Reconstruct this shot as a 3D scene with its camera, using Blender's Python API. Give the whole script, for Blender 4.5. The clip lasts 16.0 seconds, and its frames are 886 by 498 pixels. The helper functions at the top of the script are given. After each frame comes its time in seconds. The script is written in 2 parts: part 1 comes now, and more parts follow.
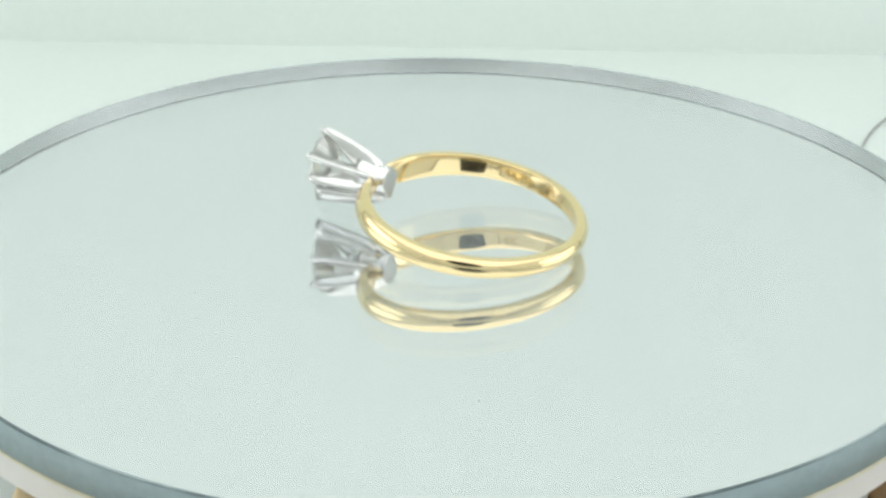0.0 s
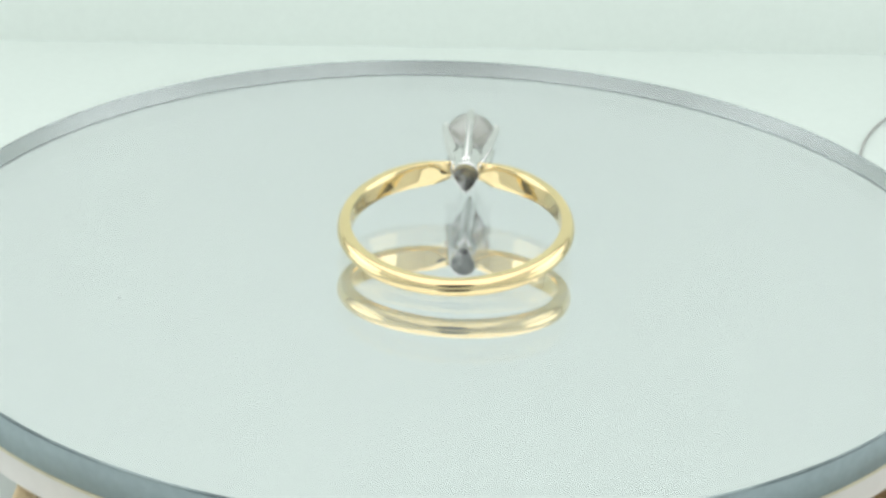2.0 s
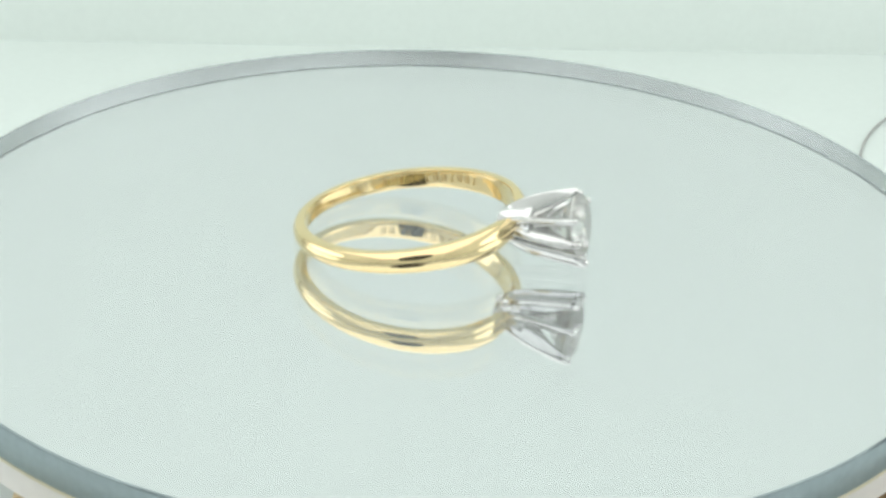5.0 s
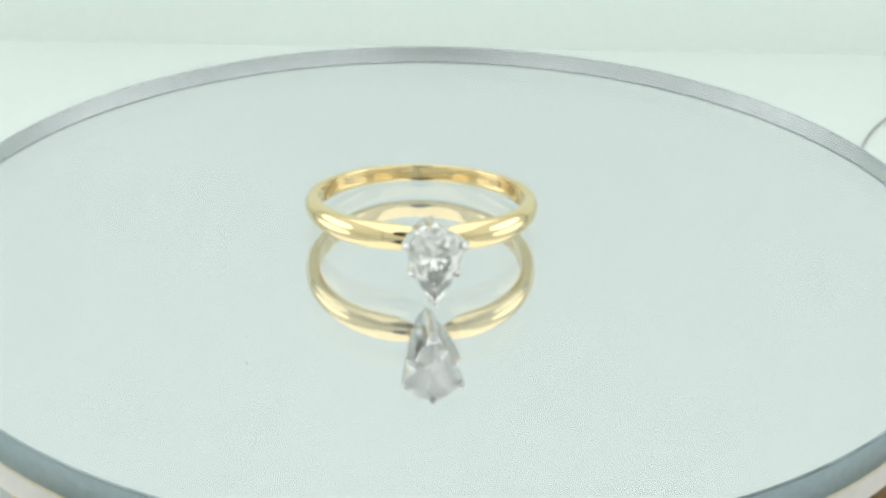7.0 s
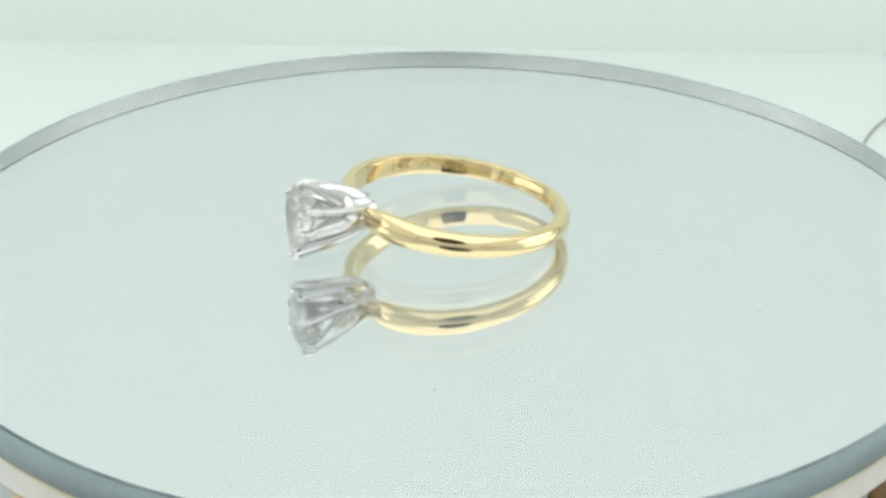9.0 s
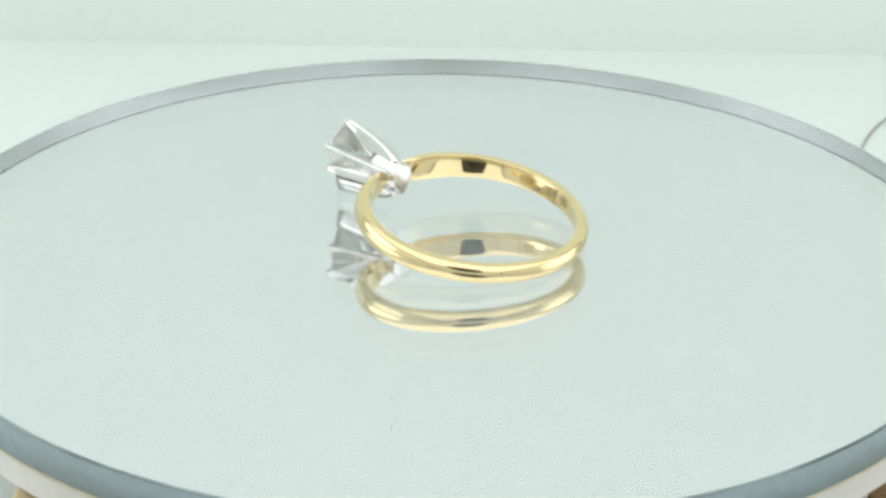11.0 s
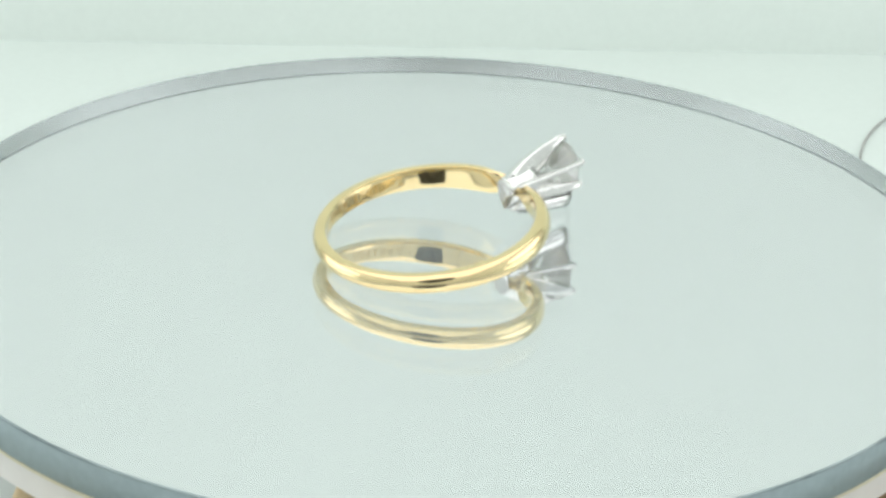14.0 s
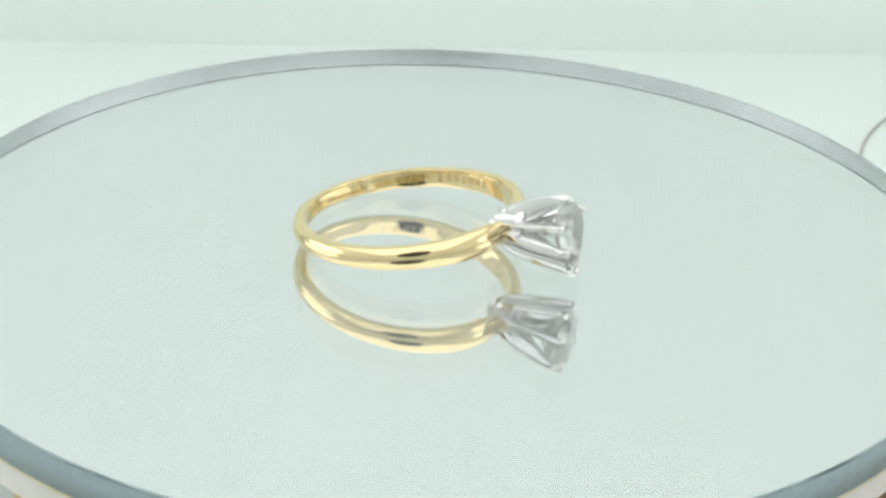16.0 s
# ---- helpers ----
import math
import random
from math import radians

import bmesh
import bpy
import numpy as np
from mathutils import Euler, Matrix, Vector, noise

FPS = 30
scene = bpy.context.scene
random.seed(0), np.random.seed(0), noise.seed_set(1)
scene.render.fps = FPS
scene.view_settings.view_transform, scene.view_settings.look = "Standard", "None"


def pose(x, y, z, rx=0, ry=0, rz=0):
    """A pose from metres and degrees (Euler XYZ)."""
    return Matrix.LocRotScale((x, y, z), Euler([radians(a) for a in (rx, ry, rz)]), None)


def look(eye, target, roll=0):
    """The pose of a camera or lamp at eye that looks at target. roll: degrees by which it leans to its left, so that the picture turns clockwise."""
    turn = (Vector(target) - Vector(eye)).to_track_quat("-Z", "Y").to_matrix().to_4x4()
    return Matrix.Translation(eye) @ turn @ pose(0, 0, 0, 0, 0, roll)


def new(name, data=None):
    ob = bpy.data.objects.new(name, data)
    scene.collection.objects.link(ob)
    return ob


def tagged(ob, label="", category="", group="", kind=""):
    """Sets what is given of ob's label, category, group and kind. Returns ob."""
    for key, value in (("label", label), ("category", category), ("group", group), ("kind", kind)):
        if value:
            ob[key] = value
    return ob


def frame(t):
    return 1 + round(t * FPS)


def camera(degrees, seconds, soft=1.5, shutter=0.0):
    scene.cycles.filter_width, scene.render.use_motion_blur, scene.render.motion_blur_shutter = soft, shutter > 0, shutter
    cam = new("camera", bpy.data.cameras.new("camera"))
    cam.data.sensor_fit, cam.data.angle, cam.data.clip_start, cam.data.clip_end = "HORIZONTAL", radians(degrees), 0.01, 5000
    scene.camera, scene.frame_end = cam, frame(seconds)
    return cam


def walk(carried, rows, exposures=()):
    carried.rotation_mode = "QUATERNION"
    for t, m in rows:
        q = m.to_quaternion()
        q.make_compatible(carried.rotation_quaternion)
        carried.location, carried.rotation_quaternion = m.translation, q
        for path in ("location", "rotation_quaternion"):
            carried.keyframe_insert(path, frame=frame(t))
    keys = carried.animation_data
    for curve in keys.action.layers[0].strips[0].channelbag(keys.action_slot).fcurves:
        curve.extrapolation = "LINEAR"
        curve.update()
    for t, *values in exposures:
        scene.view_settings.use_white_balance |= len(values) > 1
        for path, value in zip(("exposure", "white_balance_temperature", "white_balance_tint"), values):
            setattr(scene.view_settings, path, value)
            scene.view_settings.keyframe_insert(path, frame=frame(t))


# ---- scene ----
cam = camera(25.054, 16.0, soft=3.2)
LENS = pose(0, -0.17194, 0.08156, 64.1858, 0, -0.0966) @ pose(0, 0, 0, 0, 0, 1.2603)
walk(cam, [(0, LENS), (16.0, LENS)])

MM = 0.001

# ---- light ----
world = bpy.data.worlds.new("world")
scene.world = world
world.use_nodes = True
world.node_tree.nodes["Background"].inputs[0].default_value = (0.92, 1.0, 0.95, 1)
world.node_tree.nodes["Background"].inputs[1].default_value = 0.05
scene.view_settings.exposure = 0.0
# mirror, gold, mirror and stone pass a ray on many times
scene.cycles.max_bounces, scene.cycles.glossy_bounces, scene.cycles.transmission_bounces = 16, 10, 14


def area_lamp(name, eye, target, sx, sy, watts, color, shape="RECTANGLE"):
    data = bpy.data.lights.new(name, "AREA")
    data.shape, data.size, data.size_y, data.energy, data.color = shape, sx, sy, watts, color
    ob = new(name, data)
    ob.matrix_world = look(eye, target)
    return ob


LED = (0.974, 0.987, 0.995)
area_lamp("lamp_top", (0, -0.098, 0.190), (0, -0.0979, 0), 0.39, 0.45, 0.54, LED)
area_lamp("lamp_side_a", (-0.188, 0.004, 0.050), (0, 0.004, 0.050), 0.16, 0.085, 0.048, LED, "ELLIPSE")
area_lamp("lamp_side_b", (0.188, 0.004, 0.050), (0, 0.004, 0.050), 0.16, 0.085, 0.048, LED, "ELLIPSE")


# ---- materials ----
def material(name, color, rough=0.5, metal=0.0, grain=0.0, grain_size=400.0, bump=0.0, bump_size=800.0, stain=0.0, stain_size=30.0, stretch=(1, 1, 1), **extra):
    m = bpy.data.materials.new(name)
    m.use_nodes = True
    nt = m.node_tree
    b = nt.nodes["Principled BSDF"]
    b.inputs["Base Color"].default_value = (*color, 1)
    b.inputs["Roughness"].default_value = rough
    b.inputs["Metallic"].default_value = metal
    for key, value in extra.items():
        b.inputs[key.replace("_", " ")].default_value = value
    co = nt.nodes.new("ShaderNodeTexCoord")
    if grain or stain:
        mixes = []
        for size, amount in ((grain_size, grain), (stain_size, stain)):
            n = nt.nodes.new("ShaderNodeTexNoise")
            n.inputs["Scale"].default_value = size
            n.inputs["Detail"].default_value = 5
            nt.links.new(co.outputs["Object"], n.inputs["Vector"])
            r = nt.nodes.new("ShaderNodeMapRange")
            r.inputs["From Min"].default_value, r.inputs["From Max"].default_value = 0.3, 0.7
            r.inputs["To Min"].default_value, r.inputs["To Max"].default_value = 1 - amount, 1 + amount
            nt.links.new(n.outputs["Fac"], r.inputs["Value"])
            mixes.append(r)
        mul = nt.nodes.new("ShaderNodeMath")
        mul.operation = "MULTIPLY"
        nt.links.new(mixes[0].outputs[0], mul.inputs[0])
        nt.links.new(mixes[1].outputs[0], mul.inputs[1])
        v = nt.nodes.new("ShaderNodeVectorMath")
        v.operation = "SCALE"
        v.inputs[0].default_value = color
        nt.links.new(mul.outputs[0], v.inputs["Scale"])
        nt.links.new(v.outputs[0], b.inputs["Base Color"])
    if bump:
        n = nt.nodes.new("ShaderNodeTexNoise")
        n.inputs["Scale"].default_value = bump_size
        n.inputs["Detail"].default_value = 3
        mp = nt.nodes.new("ShaderNodeMapping")
        mp.inputs["Scale"].default_value = stretch
        nt.links.new(co.outputs["Object"], mp.inputs["Vector"])
        nt.links.new(mp.outputs[0], n.inputs["Vector"])
        bp = nt.nodes.new("ShaderNodeBump")
        bp.inputs["Strength"].default_value = bump
        bp.inputs["Distance"].default_value = 0.0001
        nt.links.new(n.outputs["Fac"], bp.inputs["Height"])
        nt.links.new(bp.outputs[0], b.inputs["Normal"])
    return m


def glass_material(name, ior, haze=0.0, tint=(1, 1, 1), rough=0.0, film=(0.78, 0.8, 0.79)):
    """Clear refracting glass; a white film covers a share of its face, on the stone only to brighten it."""
    m = bpy.data.materials.new(name)
    m.use_nodes = True
    nt = m.node_tree
    nt.nodes.remove(nt.nodes["Principled BSDF"])
    out = nt.nodes["Material Output"]
    g = nt.nodes.new("ShaderNodeBsdfGlass")
    g.inputs["Color"].default_value = (*tint, 1)
    g.inputs["IOR"].default_value = ior
    g.inputs["Roughness"].default_value = rough
    if not haze:
        nt.links.new(g.outputs[0], out.inputs["Surface"])
        return m
    d = nt.nodes.new("ShaderNodeBsdfDiffuse")
    d.inputs["Color"].default_value = (*film, 1)
    co = nt.nodes.new("ShaderNodeTexCoord")
    n = nt.nodes.new("ShaderNodeTexNoise")
    n.inputs["Scale"].default_value = 45
    n.inputs["Detail"].default_value = 6
    nt.links.new(co.outputs["Object"], n.inputs["Vector"])
    r = nt.nodes.new("ShaderNodeMapRange")
    r.inputs["From Min"].default_value, r.inputs["From Max"].default_value = 0.3, 0.7
    r.inputs["To Min"].default_value, r.inputs["To Max"].default_value = haze * 0.85, haze * 1.15
    nt.links.new(n.outputs["Fac"], r.inputs["Value"])
    mix = nt.nodes.new("ShaderNodeMixShader")
    nt.links.new(r.outputs[0], mix.inputs[0])
    nt.links.new(g.outputs[0], mix.inputs[1])
    nt.links.new(d.outputs[0], mix.inputs[2])
    nt.links.new(mix.outputs[0], out.inputs["Surface"])
    return m


PAPER = material("white_paper", (0.765, 0.830, 0.790), 0.7, grain=0.012, grain_size=900, stain=0.012, stain_size=14)
CARD = material("white_card", (0.90, 0.91, 0.90), 0.75, grain=0.012, grain_size=700, stain=0.02, stain_size=9)
GOLD = material("yellow_gold", (0.862, 0.695, 0.39), 0.022, 1.0, grain=0.015, grain_size=1500, stain=0.03, stain_size=250, bump=0.045, bump_size=240, stretch=(1, 1, 9))
ENGRAVED = material("engraved_gold", (0.60, 0.44, 0.19), 0.35, 1.0, grain=0.1, grain_size=4000)
WHITE_GOLD = material("white_gold", (0.70, 0.695, 0.68), 0.11, 1.0, grain=0.02, grain_size=1500, stain=0.06, stain_size=300, bump=0.55, bump_size=650)
# the white film is added to lift the stone's brightness, it isn't dirt
DIAMOND = glass_material("diamond", 2.40, haze=0.11, tint=(1.0, 1.0, 0.99), film=(0.95, 0.96, 0.91))
CLEAR = glass_material("clear_glass", 1.45, haze=0.035, tint=(0.985, 1.0, 0.995))
FROSTED = glass_material("frosted_glass", 1.5, tint=(0.71, 0.75, 0.745), rough=0.3)
SILVER = material("silvering", (0.845, 0.835, 0.855), 0.0, 1.0)
GROUND = material("ground_glass_edge", (0.33, 0.405, 0.425), 0.6, Specular_IOR_Level=0.15, grain=0.06, grain_size=1200, stain=0.05, stain_size=120, bump=0.1)
CHIPPED = material("chamfer_glass", (0.40, 0.48, 0.50), 0.35, grain=0.05)


def chips(m):
    """Breaks the chamfer into clean and dark stretches: chips, and dark reflections put into the colour."""
    nt = m.node_tree
    co = nt.nodes.new("ShaderNodeTexCoord")
    n = nt.nodes.new("ShaderNodeTexNoise")
    n.inputs["Scale"].default_value, n.inputs["Detail"].default_value = 75, 9
    ramp = nt.nodes.new("ShaderNodeValToRGB")
    ramp.color_ramp.elements[0].position, ramp.color_ramp.elements[1].position = 0.42, 0.56
    ramp.color_ramp.elements[0].color, ramp.color_ramp.elements[1].color = (0.10, 0.14, 0.15, 1), (0.33, 0.405, 0.42, 1)
    nt.links.new(co.outputs["Object"], n.inputs["Vector"])
    nt.links.new(n.outputs["Fac"], ramp.inputs["Fac"])
    nt.links.new(ramp.outputs[0], nt.nodes["Principled BSDF"].inputs["Base Color"])


chips(CHIPPED)
BACKING = material("cream_backing", (0.66, 0.62, 0.45), 0.6, grain=0.06, grain_size=900, stain=0.12, stain_size=90)
PLASTIC = material("white_plastic", (0.74, 0.715, 0.69), 0.4, grain=0.03, grain_size=500, stain=0.05, stain_size=60)
GREY = material("grey_plastic", (0.50, 0.52, 0.50), 0.5, grain=0.04, grain_size=600, stain=0.06, stain_size=60)
PINE = material("pale_wood", (0.90, 0.72, 0.45), 0.55, grain=0.08, grain_size=600, stain=0.12, stain_size=120)
WALNUT = material("brown_wood", (0.33, 0.175, 0.05), 0.5, grain=0.15, grain_size=700, stain=0.3, stain_size=150)
BLACK = material("black_plastic", (0.012, 0.012, 0.013), 0.35, grain=0.1, grain_size=900)
WIRE = material("grey_wire", (0.36, 0.35, 0.34), 0.4, grain=0.05, grain_size=900)
LINT = material("pale_dust", (0.68, 0.71, 0.70), 0.9, grain=0.1, grain_size=5000)


# ---- mesh helpers ----
def obj(name, bm, mat, parent=None, smooth=True, label=""):
    me = bpy.data.meshes.new(name)
    bmesh.ops.recalc_face_normals(bm, faces=bm.faces)
    bm.to_mesh(me)
    bm.free()
    for m in (mat if isinstance(mat, tuple) else (mat,)):
        me.materials.append(m)
    if smooth:
        me.polygons.foreach_set("use_smooth", [True] * len(me.polygons))
    ob = new(name, me)
    ob.parent = parent
    if label:
        ob["label"] = label
    return ob


def part(name, bm, mat, parent, label="", smooth=True):
    return obj(name, bm, mat, parent, smooth, label)


def empty(name):
    e = new(name)
    e.empty_display_size = 0.005
    return e


def lathe(profile, n=192, closed=True):
    """A turned solid from (radius, height) pairs; a closed profile loops back on itself."""
    bm = bmesh.new()
    rings = []
    for i in range(n):
        a = 2 * math.pi * i / n
        rings.append([bm.verts.new((r * math.cos(a), r * math.sin(a), z)) for r, z in profile])
    m = len(profile)
    for i in range(n):
        a, b = rings[i], rings[(i + 1) % n]
        for j in range(m if closed else m - 1):
            k = (j + 1) % m
            bm.faces.new((a[j], b[j], b[k], a[k]))
    if not closed:
        bm.faces.new([r[0] for r in rings])
        bm.faces.new([r[-1] for r in rings][::-1])
    return bm


def loft(rings, cap=True):
    bm = bmesh.new()
    vs = [[bm.verts.new(p) for p in r] for r in rings]
    n = len(vs[0])
    for a, b in zip(vs, vs[1:]):
        for j in range(n):
            k = (j + 1) % n
            bm.faces.new((a[j], a[k], b[k], b[j]))
    if cap:
        bm.faces.new(vs[0][::-1])
        bm.faces.new(vs[-1])
    return bm


def box_bm(sx, sy, sz, bevel=0.0, seg=2, m=None):
    bm = bmesh.new()
    bmesh.ops.create_cube(bm, size=1, matrix=Matrix.Diagonal((sx, sy, sz, 1)))
    if bevel:
        bmesh.ops.bevel(bm, geom=bm.edges[:], offset=bevel, segments=seg, affect="EDGES", profile=0.5)
    if m:
        bmesh.ops.transform(bm, matrix=m, verts=bm.verts)
    return bm


# ---- the light box ----
TABLE_Z = -0.025
WALL_Y = 0.1205
YAW = -0.8


def light_box():
    """Paper on the table, a paper backdrop behind it, and the white card box around them."""
    sheet = obj("table", box_bm(0.40, 0.330 + WALL_Y, 0.0012, 0.0003, 2, pose(0, (WALL_Y - 0.330) / 2, TABLE_Z - 0.0006)), PAPER)
    sheet.matrix_world = pose(0, 0, 0, 0, 0, -YAW)
    tagged(sheet, "white paper sheet covering the table top", "table top", kind="structure")
    y = WALL_Y - 0.0002
    prof = [(y, TABLE_Z - 0.006), (y, TABLE_Z), (y + 0.0002, TABLE_Z + 0.008), (y + 0.003, 0.0), (y + 0.010, 0.05), (y + 0.016, 0.12), (y + 0.020, 0.196)]
    th = 0.0008
    rings = [[(x, py, pz) for py, pz in prof] + [(x, py + th, pz) for py, pz in prof[::-1]] for x in np.linspace(-0.2, 0.2, 25)]
    wall = obj("backdrop", loft(rings), PAPER)
    wall.matrix_world = pose(0, 0, 0, 0, 0, -YAW)
    tagged(wall, "white paper backdrop rising behind the table", "backdrop", kind="structure")
    t = 0.004
    for name, sx, sy, sz, x, y, z in (
        ("wall_left", t, 0.48, 0.227, -0.204, -0.09, 0.0835), ("wall_right", t, 0.48, 0.227, 0.204, -0.09, 0.0835),
        ("wall_front", 0.412, t, 0.227, 0, -0.333, 0.0835), ("wall_back", 0.412, t, 0.227, 0, 0.152, 0.0835),
        ("ceiling", 0.42, 0.49, t, 0, -0.09, 0.2), ("floor", 0.42, 0.49, t, 0, -0.09, TABLE_Z - 0.0085)):
        w = obj(name, box_bm(sx, sy, sz, 0.0006), CARD, smooth=False)
        w.location = (x, y, z)
        tagged(w, "plain white card panel of a photo light box", "wall", kind="structure")


light_box()

# ---- turntable ----
GLASS_T = 3.10 * MM
TOP_Z = -0.17 * MM
TILT = pose(0, 0, 0, 0.9048, 0, 0) @ pose(0, 0, 0, 0, -0.2883, 0)


def mirror():
    root = empty("round_mirror")
    tagged(root, "round clear glass mirror with ground bluish edge, slightly dusty", "mirror")
    R, c = 49.95 * MM, 0.16 * MM
    prof = [(0.02 * MM, 0), (R - c, 0), (R, -c), (R, -GLASS_T), (0.02 * MM, -GLASS_T)]
    glass = part("glass_plate", lathe(prof, 256, closed=False), (CLEAR, FROSTED, SILVER), root, "clear dusty glass plate", smooth=False)
    for f in glass.data.polygons:
        f.material_index = 0 if f.normal.z > 0.9 else 2 if f.normal.z < -0.9 else 1
    glass.visible_shadow = False
    h = 0.01 * MM
    part("silvering", lathe([(0.02 * MM, -GLASS_T - h), (R - h, -GLASS_T - h), (R - h, -GLASS_T - 0.06 * MM), (0.02 * MM, -GLASS_T - 0.06 * MM)], 256, closed=False), SILVER, root, "silver mirror coating", smooth=False)
    e = 0.05 * MM
    edge = lathe([(R + h, -c - h), (R + e, -c - e), (R + e, -GLASS_T), (R + h, -GLASS_T)], 256)
    part("ground_edge", edge, GROUND, root, "ground blue-grey glass edge")
    ch = lathe([(R - c + h, h), (R - c + 2 * e, h), (R + e, -c - h), (R + h, -c - h)], 256)
    part("chamfer", ch, CHIPPED, root, "dark chipped glass chamfer")
    z = -GLASS_T - 0.07 * MM
    part("backing", lathe([(0.02 * MM, z), (R + 0.05 * MM, z), (R + 0.05 * MM, z - 0.25 * MM), (0.02 * MM, z - 0.25 * MM)], 192, closed=False), BACKING, root, "thin cream backing sheet", smooth=False)
    rnd = random.Random(4)
    for i in range(9):
        r, a = 47 * MM * math.sqrt(rnd.random()), rnd.random() * 6.283
        bm = bmesh.new()
        bmesh.ops.create_icosphere(bm, subdivisions=1, radius=1)
        s = rnd.uniform(0.05, 0.11) * MM
        m = pose(r * math.cos(a), r * math.sin(a), 0.03 * MM, 0, 0, rnd.random() * 360) @ Matrix.Diagonal((s * rnd.uniform(1, 2.2), s, 0.035 * MM, 1))
        bmesh.ops.transform(bm, matrix=m, verts=bm.verts)
        part("dust_speck", bm, LINT, root)
    return root


def platter():
    root = empty("turntable_platter")
    tagged(root, "white plastic turntable platter under the mirror", "turntable")
    z0 = -GLASS_T - 0.34 * MM
    prof = [(0.02 * MM, z0), (48.9 * MM, z0), (49.6 * MM, z0 - 0.3 * MM), (49.7 * MM, z0 - 2.6 * MM), (49.0 * MM, z0 - 3.1 * MM), (0.02 * MM, z0 - 3.1 * MM)]
    part("disc", lathe(prof, 192, closed=False), PLASTIC, root, smooth=False)
    z1 = z0 - 3.1 * MM
    part("spindle", lathe([(0.02 * MM, z1), (9 * MM, z1), (9 * MM, z1 - 2.0 * MM), (0.02 * MM, z1 - 2.0 * MM)], 48, closed=False), GREY, root)
    return root


MIRROR = mirror()
PLATTER = platter()


def base():
    root = empty("display_stand")
    tagged(root, "round grey plastic display stand on the white table", "stand")
    root.location = (0, 0, TABLE_Z)
    top = -8.5 * MM - TABLE_Z
    prof = [(0.02 * MM, 0), (42 * MM, 0), (43 * MM, 1 * MM), (43 * MM, top - 1.2 * MM), (41.8 * MM, top), (0.02 * MM, top)]
    part("housing", lathe(prof, 128, closed=False), GREY, root, smooth=False)
    return root


base()


def block(name, mat, label, x, y, rz, sx, sy, sz, z):
    root = empty(name)
    tagged(root, label, "wood block")
    root.matrix_world = pose(x, y, z, 0, 0, rz)
    body = part("body", box_bm(sx, sy, sz, 0.0005, 2, pose(0, 0, sz / 2)), mat, root)
    return body


# ---- ring ----
R_OUT, R_IN = 11.17, 9.85


def ring_width(phi):
    """Width of the shank along the finger, in mm, phi degrees from the setting."""
    return float(np.interp(phi, (7.5, 12, 17, 23, 30, 50, 90, 140, 180), (2.0, 2.3, 2.5, 2.6, 2.6, 2.35, 1.95, 1.74, 1.60)))


def shank_bm():
    """Half-round band: nearly flat inside, domed outside, rolling over to a thin inner edge."""
    rings = []
    lo, hi = 7.5, 352.5
    for i in range(261):
        deg = lo + (hi - lo) * i / 260
        phi = min(deg, 360 - deg)
        w = ring_width(phi) / 2
        t_in = R_IN + float(np.interp(phi, (9, 20, 135, 180), (-0.15, 0.0, 0.05, 0.22)))
        t_out = R_OUT + float(np.interp(phi, (9, 22, 40, 120, 180), (-0.35, -0.1, 0.0, 0.0, 0.06)))
        # towards the setting the inside is filed to a point
        cut = float(np.interp(phi, (8, 10, 13, 17, 20), (0.10, 0.26, 0.60, 0.91, 0.94)))
        lip = t_in + 0.85 * (0.94 - cut)
        sect = [(t_in - 0.015 * (1 - abs(k - 2) / 2), -cut * w + 2 * cut * w * k / 4) for k in range(5)]
        dome = w * float(np.interp(phi, (12, 25, 60, 90, 130, 180), (1.30, 1.30, 1.30, 1.30, 1.22, 1.15)))
        top = radians(44)
        a0 = Vector((t_out - dome * (1 - math.cos(top)), dome * math.sin(top)))
        a3 = Vector((lip + 0.07, w * 0.995))
        reach = (a3 - a0).length
        a1 = a0 + Vector((-math.sin(top), math.cos(top))) * reach * 0.22
        a2 = a3 + Vector((1, 0.02)) * reach * 0.50
        roll = [a3.lerp(Vector((lip, cut * w)), 0.5) + Vector((-0.01, 0.02))]
        for k in range(8):
            u = k / 8
            roll.append(a3 * (1 - u) ** 3 + a2 * 3 * u * (1 - u) ** 2 + a1 * 3 * u * u * (1 - u) + a0 * u ** 3)
        sect += [tuple(q) for q in roll]
        for k in range(13):
            e = top - 2 * top * k / 12
            sect.append((t_out - dome * (1 - math.cos(e)), dome * math.sin(e)))
        sect += [(q[0], -q[1]) for q in roll[::-1]]
        a = radians(deg)
        rings.append([(r * math.sin(a) * MM, -r * math.cos(a) * MM, z * MM) for r, z in sect])
    return loft(rings)


def pear(n=48, length_up=3.25, length_down=3.75, half=2.5):
    """Pear outline in (x, z), mm, round end up, counted from the round end."""
    pts = []
    for i in range(n):
        s = 2 * math.pi * i / n
        c, d = math.cos(s), math.sin(s)
        if c >= 0:
            x, z = half * d, 0.75 + (length_up - 0.75) * c
        else:
            x, z = half * math.copysign(abs(d) ** 1.4, d), 0.75 + (length_down + 0.75) * c
            x *= 1 - 0.22 * (-c)
        pts.append((x, z))
    return pts


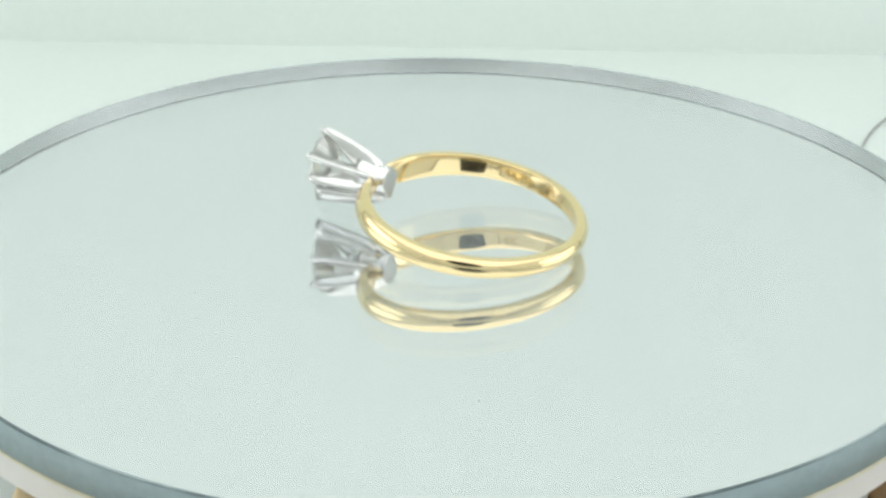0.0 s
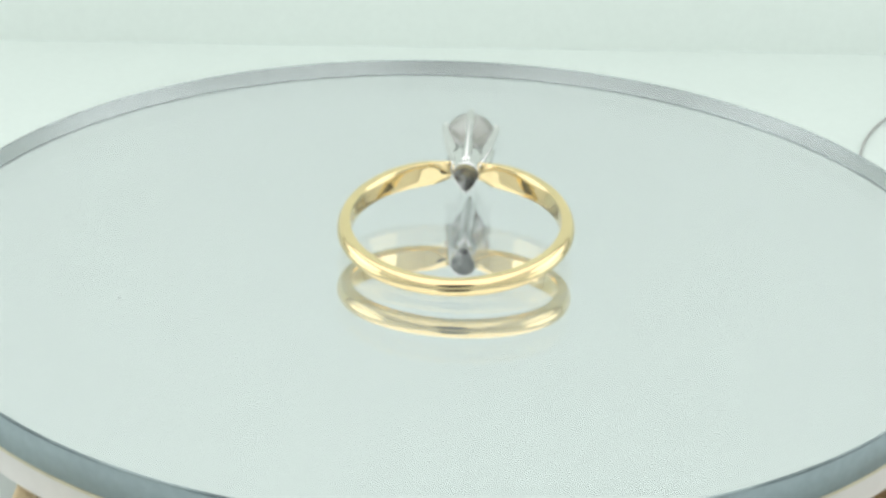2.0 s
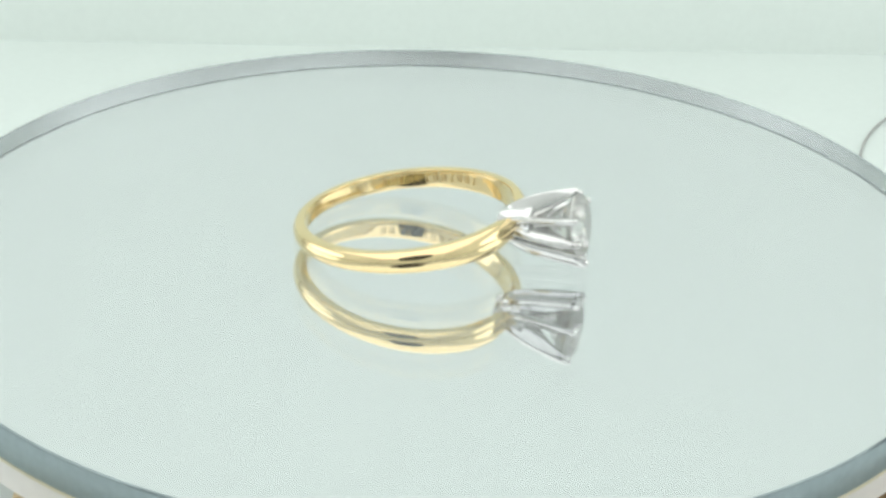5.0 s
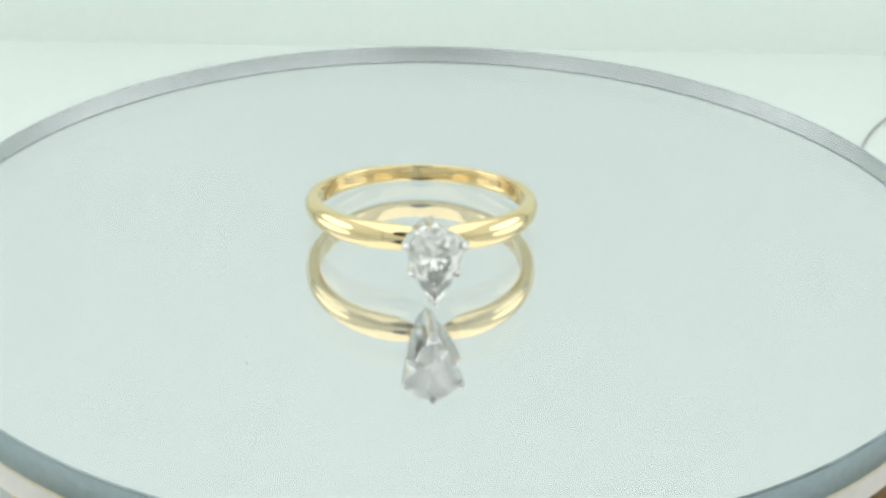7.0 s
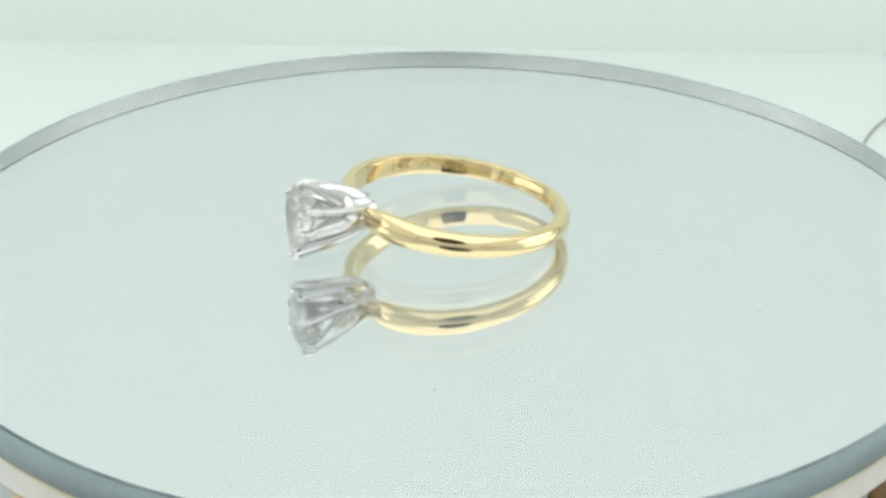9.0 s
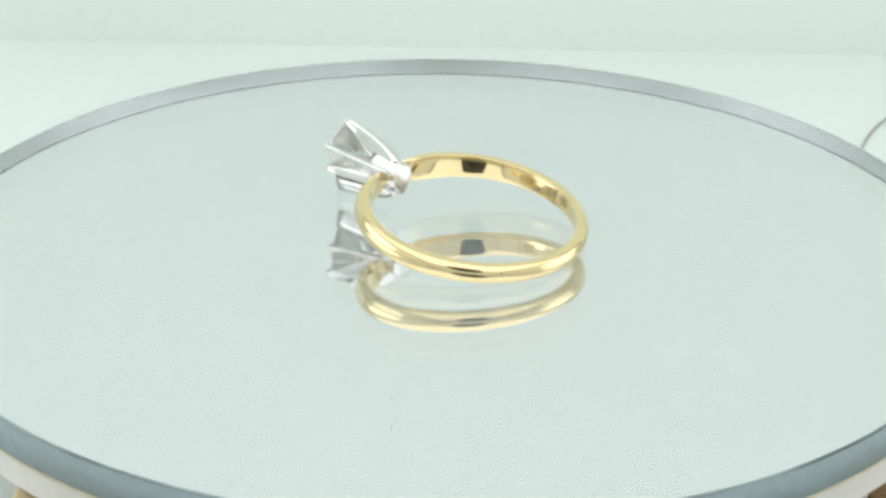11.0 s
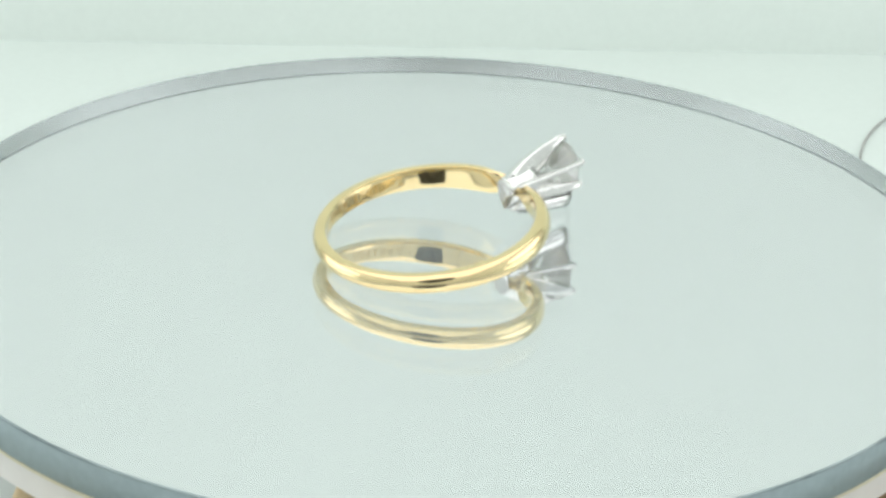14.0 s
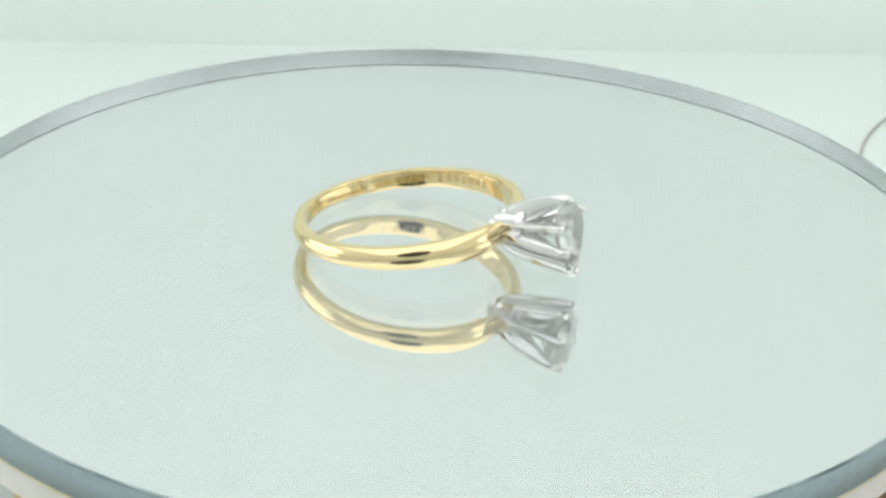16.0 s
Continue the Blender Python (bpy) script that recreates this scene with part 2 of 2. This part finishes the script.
def bar(path, across, widths, depths, seg=10, outward=None):
    """A rounded bar along a path (mm); across: its width's direction; outward: the side on which it narrows to a ridge."""
    rings = []
    n = len(path)
    acr = Vector(across).normalized()
    for i in range(n):
        a, b = Vector(path[max(0, i - 1)]), Vector(path[min(n - 1, i + 1)])
        t = (b - a).normalized()
        u = (acr - t * acr.dot(t)).normalized()
        v = t.cross(u)
        keel = 0.0
        if outward:
            v, keel = (v if v.dot(outward) > 0 else -v), 0.68
        ring = []
        for k in range(seg):
            s = 2 * math.pi * k / seg
            c, d = math.cos(s), math.sin(s)
            q = Vector(path[i]) + u * widths[i] * 0.5 * (1 - keel * d) * math.copysign(abs(c) ** 0.7, c) + v * depths[i] * 0.5 * math.copysign(abs(d) ** 0.7, d)
            ring.append(q * MM)
        rings.append(ring)
    return loft(rings)


def add_bead(bm, at, r, stretch=(1, 1, 1)):
    m = Matrix.Translation(Vector(at) * MM) @ Matrix.Diagonal((*(r * MM * s for s in stretch), 1))
    bmesh.ops.create_icosphere(bm, subdivisions=2, radius=1, matrix=m)


CX = -0.2
TIPS = {"top": (0.0, 3.36), "upper_a": (-2.72, 1.43), "upper_b": (2.72, 1.43), "lower_a": (-2.18, -1.3), "lower_b": (2.18, -1.3)}


def setting(root):
    # cup where the prongs meet: a small pear that flares outwards
    rings = []
    for y, s, push in ((-8.955, 0.10, 0.0), (-8.955, 0.40, 0.0), (-8.96, 0.435, 0.0), (-8.985, 0.455, 0.0), (-9.05, 0.465, 0), (-9.9, 0.48, 0.0), (-10.7, 0.50, -0.02), (-11.4, 0.535, -0.03), (-12.1, 0.58, -0.03)):
        rings.append([((CX + x * s * 1.16) * MM, (y - 0.11 * z * s - 0.06 * x * s) * MM, (z * s + 0.05 + push) * MM) for x, z in pear(40)])
    cup = part("setting", loft(rings), WHITE_GOLD, root, "polished white gold six-prong setting")
    for name, (tx, tz) in TIPS.items():
        wide = 1.05 if name == "top" else 0.88
        foot = Vector((CX + tx * 0.36, -9.5, tz * 0.36 + 0.05))
        tip = Vector((CX + tx, -16.45, tz))
        mid = foot.lerp(tip, 0.5) + Vector((tx, 0, tz)).normalized() * (0.85 if name == "top" else 0.5)
        path = []
        for i in range(9):
            s = i / 8
            path.append(tuple(foot * (1 - s) ** 2 + mid * 2 * s * (1 - s) + tip * s * s))
        inward = Vector((-tx, 0, -tz)).normalized()
        path.append(tuple(tip + Vector((0, -0.32, 0)) + inward * 0.12))
        widths = [wide * s for s in (1.25, 1.2, 1.12, 1.05, 0.98, 0.92, 0.86, 0.82)] + [0.66, 0.45]
        depths = [1.2, 1.7, 2.15, 2.25, 2.1, 1.75, 1.35, 0.95, 0.65, 0.42]
        path = [tuple(Vector(q) + inward * max(0, d - 0.62) / 2) for q, d in zip(path, depths)]
        bm = bar(path, (tz, 0, -tx), widths, depths, 14, -inward)
        add_bead(bm, tip + Vector((0, -0.34, 0)) + inward * 0.22, 0.36, (1, 0.75, 1))
        part("prong", bm, WHITE_GOLD, cup)
    # V-shaped prong that guards the point of the stone
    rings = []
    for s in np.linspace(0, 1, 9):
        y = -9.35 + (-16.75 + 9.35) * s
        z = -1.75 - 2.57 * (s ** 0.62)
        half, up, th = 0.78 + 0.10 * s, 0.85 + 0.55 * s, 0.55
        sect = [(-half, up), (-half * 0.45, up * 0.25), (-0.12, -0.14), (0.12, -0.14), (half * 0.45, up * 0.25), (half, up), (half * 0.72, up + th * 0.35), (half * 0.25, up * 0.4 + th), (0, th * 0.9), (-half * 0.25, up * 0.4 + th), (-half * 0.72, up + th * 0.35)]
        rings.append([((CX + a) * MM, y * MM, (z + b) * MM) for a, b in sect])
    bm = loft(rings)
    add_bead(bm, (CX, -16.85, -3.85), 0.42, (0.9, 0.7, 0.9))
    part("v_prong", bm, WHITE_GOLD, cup)
    return cup


def stone(root):
    """Pear brilliant: table, stars, kites and girdle facets over a pointed pavilion."""
    out = pear(16, 3.15, 3.7, 2.42)
    bm = bmesh.new()

    def ring_of(y, s, odd):
        pick = range(1, 16, 2) if odd == 1 else range(0, 16, 2) if odd == 0 else range(16)
        return [bm.verts.new(((CX + out[k][0] * s) * MM, y * MM, (out[k][1] * s + 0.12 * (1 - s)) * MM)) for k in pick]

    table = ring_of(-17.28, 0.58, 0)
    star = ring_of(-17.02, 0.80, 1)
    upper = ring_of(-16.40, 1.0, 2)
    lower = ring_of(-16.27, 1.0, 2)
    pav = ring_of(-14.95, 0.40, 1)
    culet = bm.verts.new((CX * MM, -14.05 * MM, 0.12 * MM))
    bm.faces.new(table)
    for k in range(8):
        j, before = (k + 1) % 8, (k - 1) % 8
        main, half, after = 2 * k, 2 * k + 1, (2 * k + 2) % 16
        bm.faces.new((table[k], table[j], star[k]))
        bm.faces.new((table[k], star[k], upper[main], star[before]))
        bm.faces.new((star[k], upper[half], upper[main]))
        bm.faces.new((star[k], upper[after], upper[half]))
        bm.faces.new((upper[main], upper[half], lower[half], lower[main]))
        bm.faces.new((upper[half], upper[after], lower[after], lower[half]))
        bm.faces.new((culet, pav[before], lower[main], pav[k]))
        bm.faces.new((pav[k], lower[main], lower[half]))
        bm.faces.new((pav[k], lower[half], lower[after]))
    return part("gemstone", bm, DIAMOND, root, "clear pear-cut faceted diamond", smooth=False)


def engrave(name, shank, flat, deg, z, flip, sink=0.03):
    """Bends flat shapes (list of polygons in mm, x along the band, y across it) onto the inside of the shank."""
    bm = bmesh.new()
    for poly in flat:
        vs = []
        for x, y in poly:
            if flip:
                x, y = -x, -y
            a = radians(deg) - x / R_IN
            r = R_IN - sink
            vs.append(bm.verts.new((r * math.sin(a) * MM, -r * math.cos(a) * MM, (z + y) * MM)))
        bm.faces.new(vs)
    return part(name, bm, ENGRAVED, shank, smooth=False)


def stroke(x0, y0, x1, y1, w=0.09):
    dx, dy = x1 - x0, y1 - y0
    n = math.hypot(dx, dy)
    ux, uy = -dy / n * w / 2, dx / n * w / 2
    return [(x0 + ux, y0 + uy), (x1 + ux, y1 + uy), (x1 - ux, y1 - uy), (x0 - ux, y0 - uy)]


def text_polys(text, height):
    cu = bpy.data.curves.new("text", "FONT")
    cu.body, cu.size, cu.align_x, cu.align_y = text, height * 1.4, "CENTER", "CENTER"
    cu.resolution_u = 3
    ob = new("text", cu)
    dg = bpy.context.evaluated_depsgraph_get()
    me = ob.evaluated_get(dg).to_mesh()
    polys = [[tuple(me.vertices[v].co[:2]) for v in p.vertices] for p in me.polygons]
    ob.evaluated_get(dg).to_mesh_clear()
    bpy.data.objects.remove(ob)
    bpy.data.curves.remove(cu)
    return polys


def ring():
    root = empty("diamond_ring")
    tagged(root, "yellow gold solitaire ring, white gold head, pear diamond", "ring")
    shank = part("shank", shank_bm(), GOLD, root, "polished yellow gold band")
    setting(root)
    stone(root)
    engrave("hallmark", shank, text_polys("14K", 1.05), -85.5, 0.05, False)
    dot = [[(0.11 * math.cos(a), 0.11 * math.sin(a)) for a in np.linspace(0, 6.283, 9)[:-1]]]
    for deg, z in ((-98, 0.05), (62, 0.1), (131, 0.1), (-41, 0.5), (-103, 0.1)):
        engrave("punch_mark", shank, dot, deg, z, False)
    # a maker's word that stays plain bars
    for k in range(12):
        if k == 7:
            continue
        deg = 69 + (123.5 - 69) * k / 11
        engrave("engraved_bar", shank, [stroke(-0.15, -0.38, -0.15, 0.38, 0.13), stroke(0.17, -0.38, 0.17, 0.38, 0.10)] if k % 3 else [stroke(-0.1, -0.38, 0.1, 0.30, 0.13), stroke(-0.24, 0.34, 0.22, 0.34, 0.12)], deg, 0.1, True)
    engrave("carat_mark", shank, text_polys("50", 0.92), -116, 0.05, False)
    return root


RING = ring()

# ---- small things round the turntable ----
strip = block("pale_block", PINE, "pale pine wood strip beside the turntable base", -0.03325, -0.0424, 0, 0.0023, 0.0190, 0.0174, TABLE_Z)
# brown sliver added in place of a dark groove in the strip
part("groove_mark", box_bm(0.0003, 0.0002, 0.0060, 0.00008, 2, pose(0.0009, -0.0095, 0.0135, 0, 8, 0)), WALNUT, strip, "brown sliver marking a dark groove in the wood")
block("brown_block", WALNUT, "dark brown wood block beside the turntable base", 0.0500, -0.0300, 0, 0.0200, 0.0340, 0.0070, TABLE_Z)


def wire():
    cu = bpy.data.curves.new("wire", "CURVE")
    cu.dimensions, cu.bevel_depth, cu.bevel_resolution = "3D", 0.00017, 2
    sp = cu.splines.new("POLY")
    pts = []
    for i in range(40):
        a = radians(198 - 140 * i / 39)
        pts.append((0.0956 + 0.0393 * math.cos(a), 0.0711 + 0.0393 * math.sin(a), TABLE_Z + 0.0003))
    sp.points.add(len(pts) - 1)
    for p, co in zip(sp.points, pts):
        p.co = (*co, 1)
    ob = new("wire_tmp", cu)
    dg = bpy.context.evaluated_depsgraph_get()
    me = bpy.data.meshes.new_from_object(ob.evaluated_get(dg))
    bpy.data.objects.remove(ob)
    me.materials.clear()
    me.materials.append(WIRE)
    w = new("wire", me)
    tagged(w, "thin grey curved wire lying on white paper", "wire")


wire()


def filming_camera():
    """Round black lens that looks down at the ring, on a rod from the front panel."""
    root = empty("camera_lens")
    tagged(root, "round black camera lens on a slim arm", "camera lens")
    root.matrix_world = LENS @ pose(0, 0, 0.004)
    part("barrel", lathe([(0.030, 0.003), (0.051, 0.0), (0.053, 0.002), (0.053, 0.016), (0.040, 0.020), (0.040, 0.040), (0.030, 0.040)], 96), BLACK, root)
    part("front_element", lathe([(0.0002, 0.0045), (0.012, 0.0050), (0.030, 0.0070), (0.030, 0.0085), (0.0002, 0.0085)], 64, closed=False), BLACK, root, "dark coated front glass")
    n = 14
    reach = (0.331 + root.matrix_world.translation.y) / -(root.matrix_world.to_3x3() @ Vector((0, 0, 1))).y
    bm = loft([[(0.006 * math.cos(6.2832 * k / n), 0.006 * math.sin(6.2832 * k / n), z) for k in range(n)] for z in (0.008, 0.05, reach + 0.004)])
    part("arm", bm, BLACK, root)


filming_camera()


# ---- what turns ----
TURN = ((0, 243.34), (1, 209.52), (2, 175.68), (3, 141.64), (4, 107.41), (5.2, 66.34), (6.5, 22.41), (7, 5.99), (7.5, -10.39), (8, -27.01),
        (9, -60.87), (10.2, -101.96), (11.5, -146.50), (12, -163.45), (13, -196.98), (14, -230.16), (15, -262.77), (16, -295.11))


def turned(t):
    rest = [a + 33.75 * s for s, a in TURN]
    return float(np.interp(t, [s for s, _ in TURN], rest)) - 33.75 * t


def motions():
    seat = pose(-1.6256 * MM, 2.4738 * MM, 2.04 * MM) @ pose(0, 0, 0, -7.552, 0, 0) @ pose(0, 0, 0, 0, 0.7576, 0)
    centre = pose(-0.293 * MM, 0.186 * MM, TOP_Z)
    times = [i * 0.5 for i in range(33)]
    for thing, place in ((MIRROR, centre), (PLATTER, centre), (RING, seat)):
        walk(thing, [(t, pose(0, 0, 0, 0, 0, turned(t)) @ TILT @ place) for t in times])


motions()
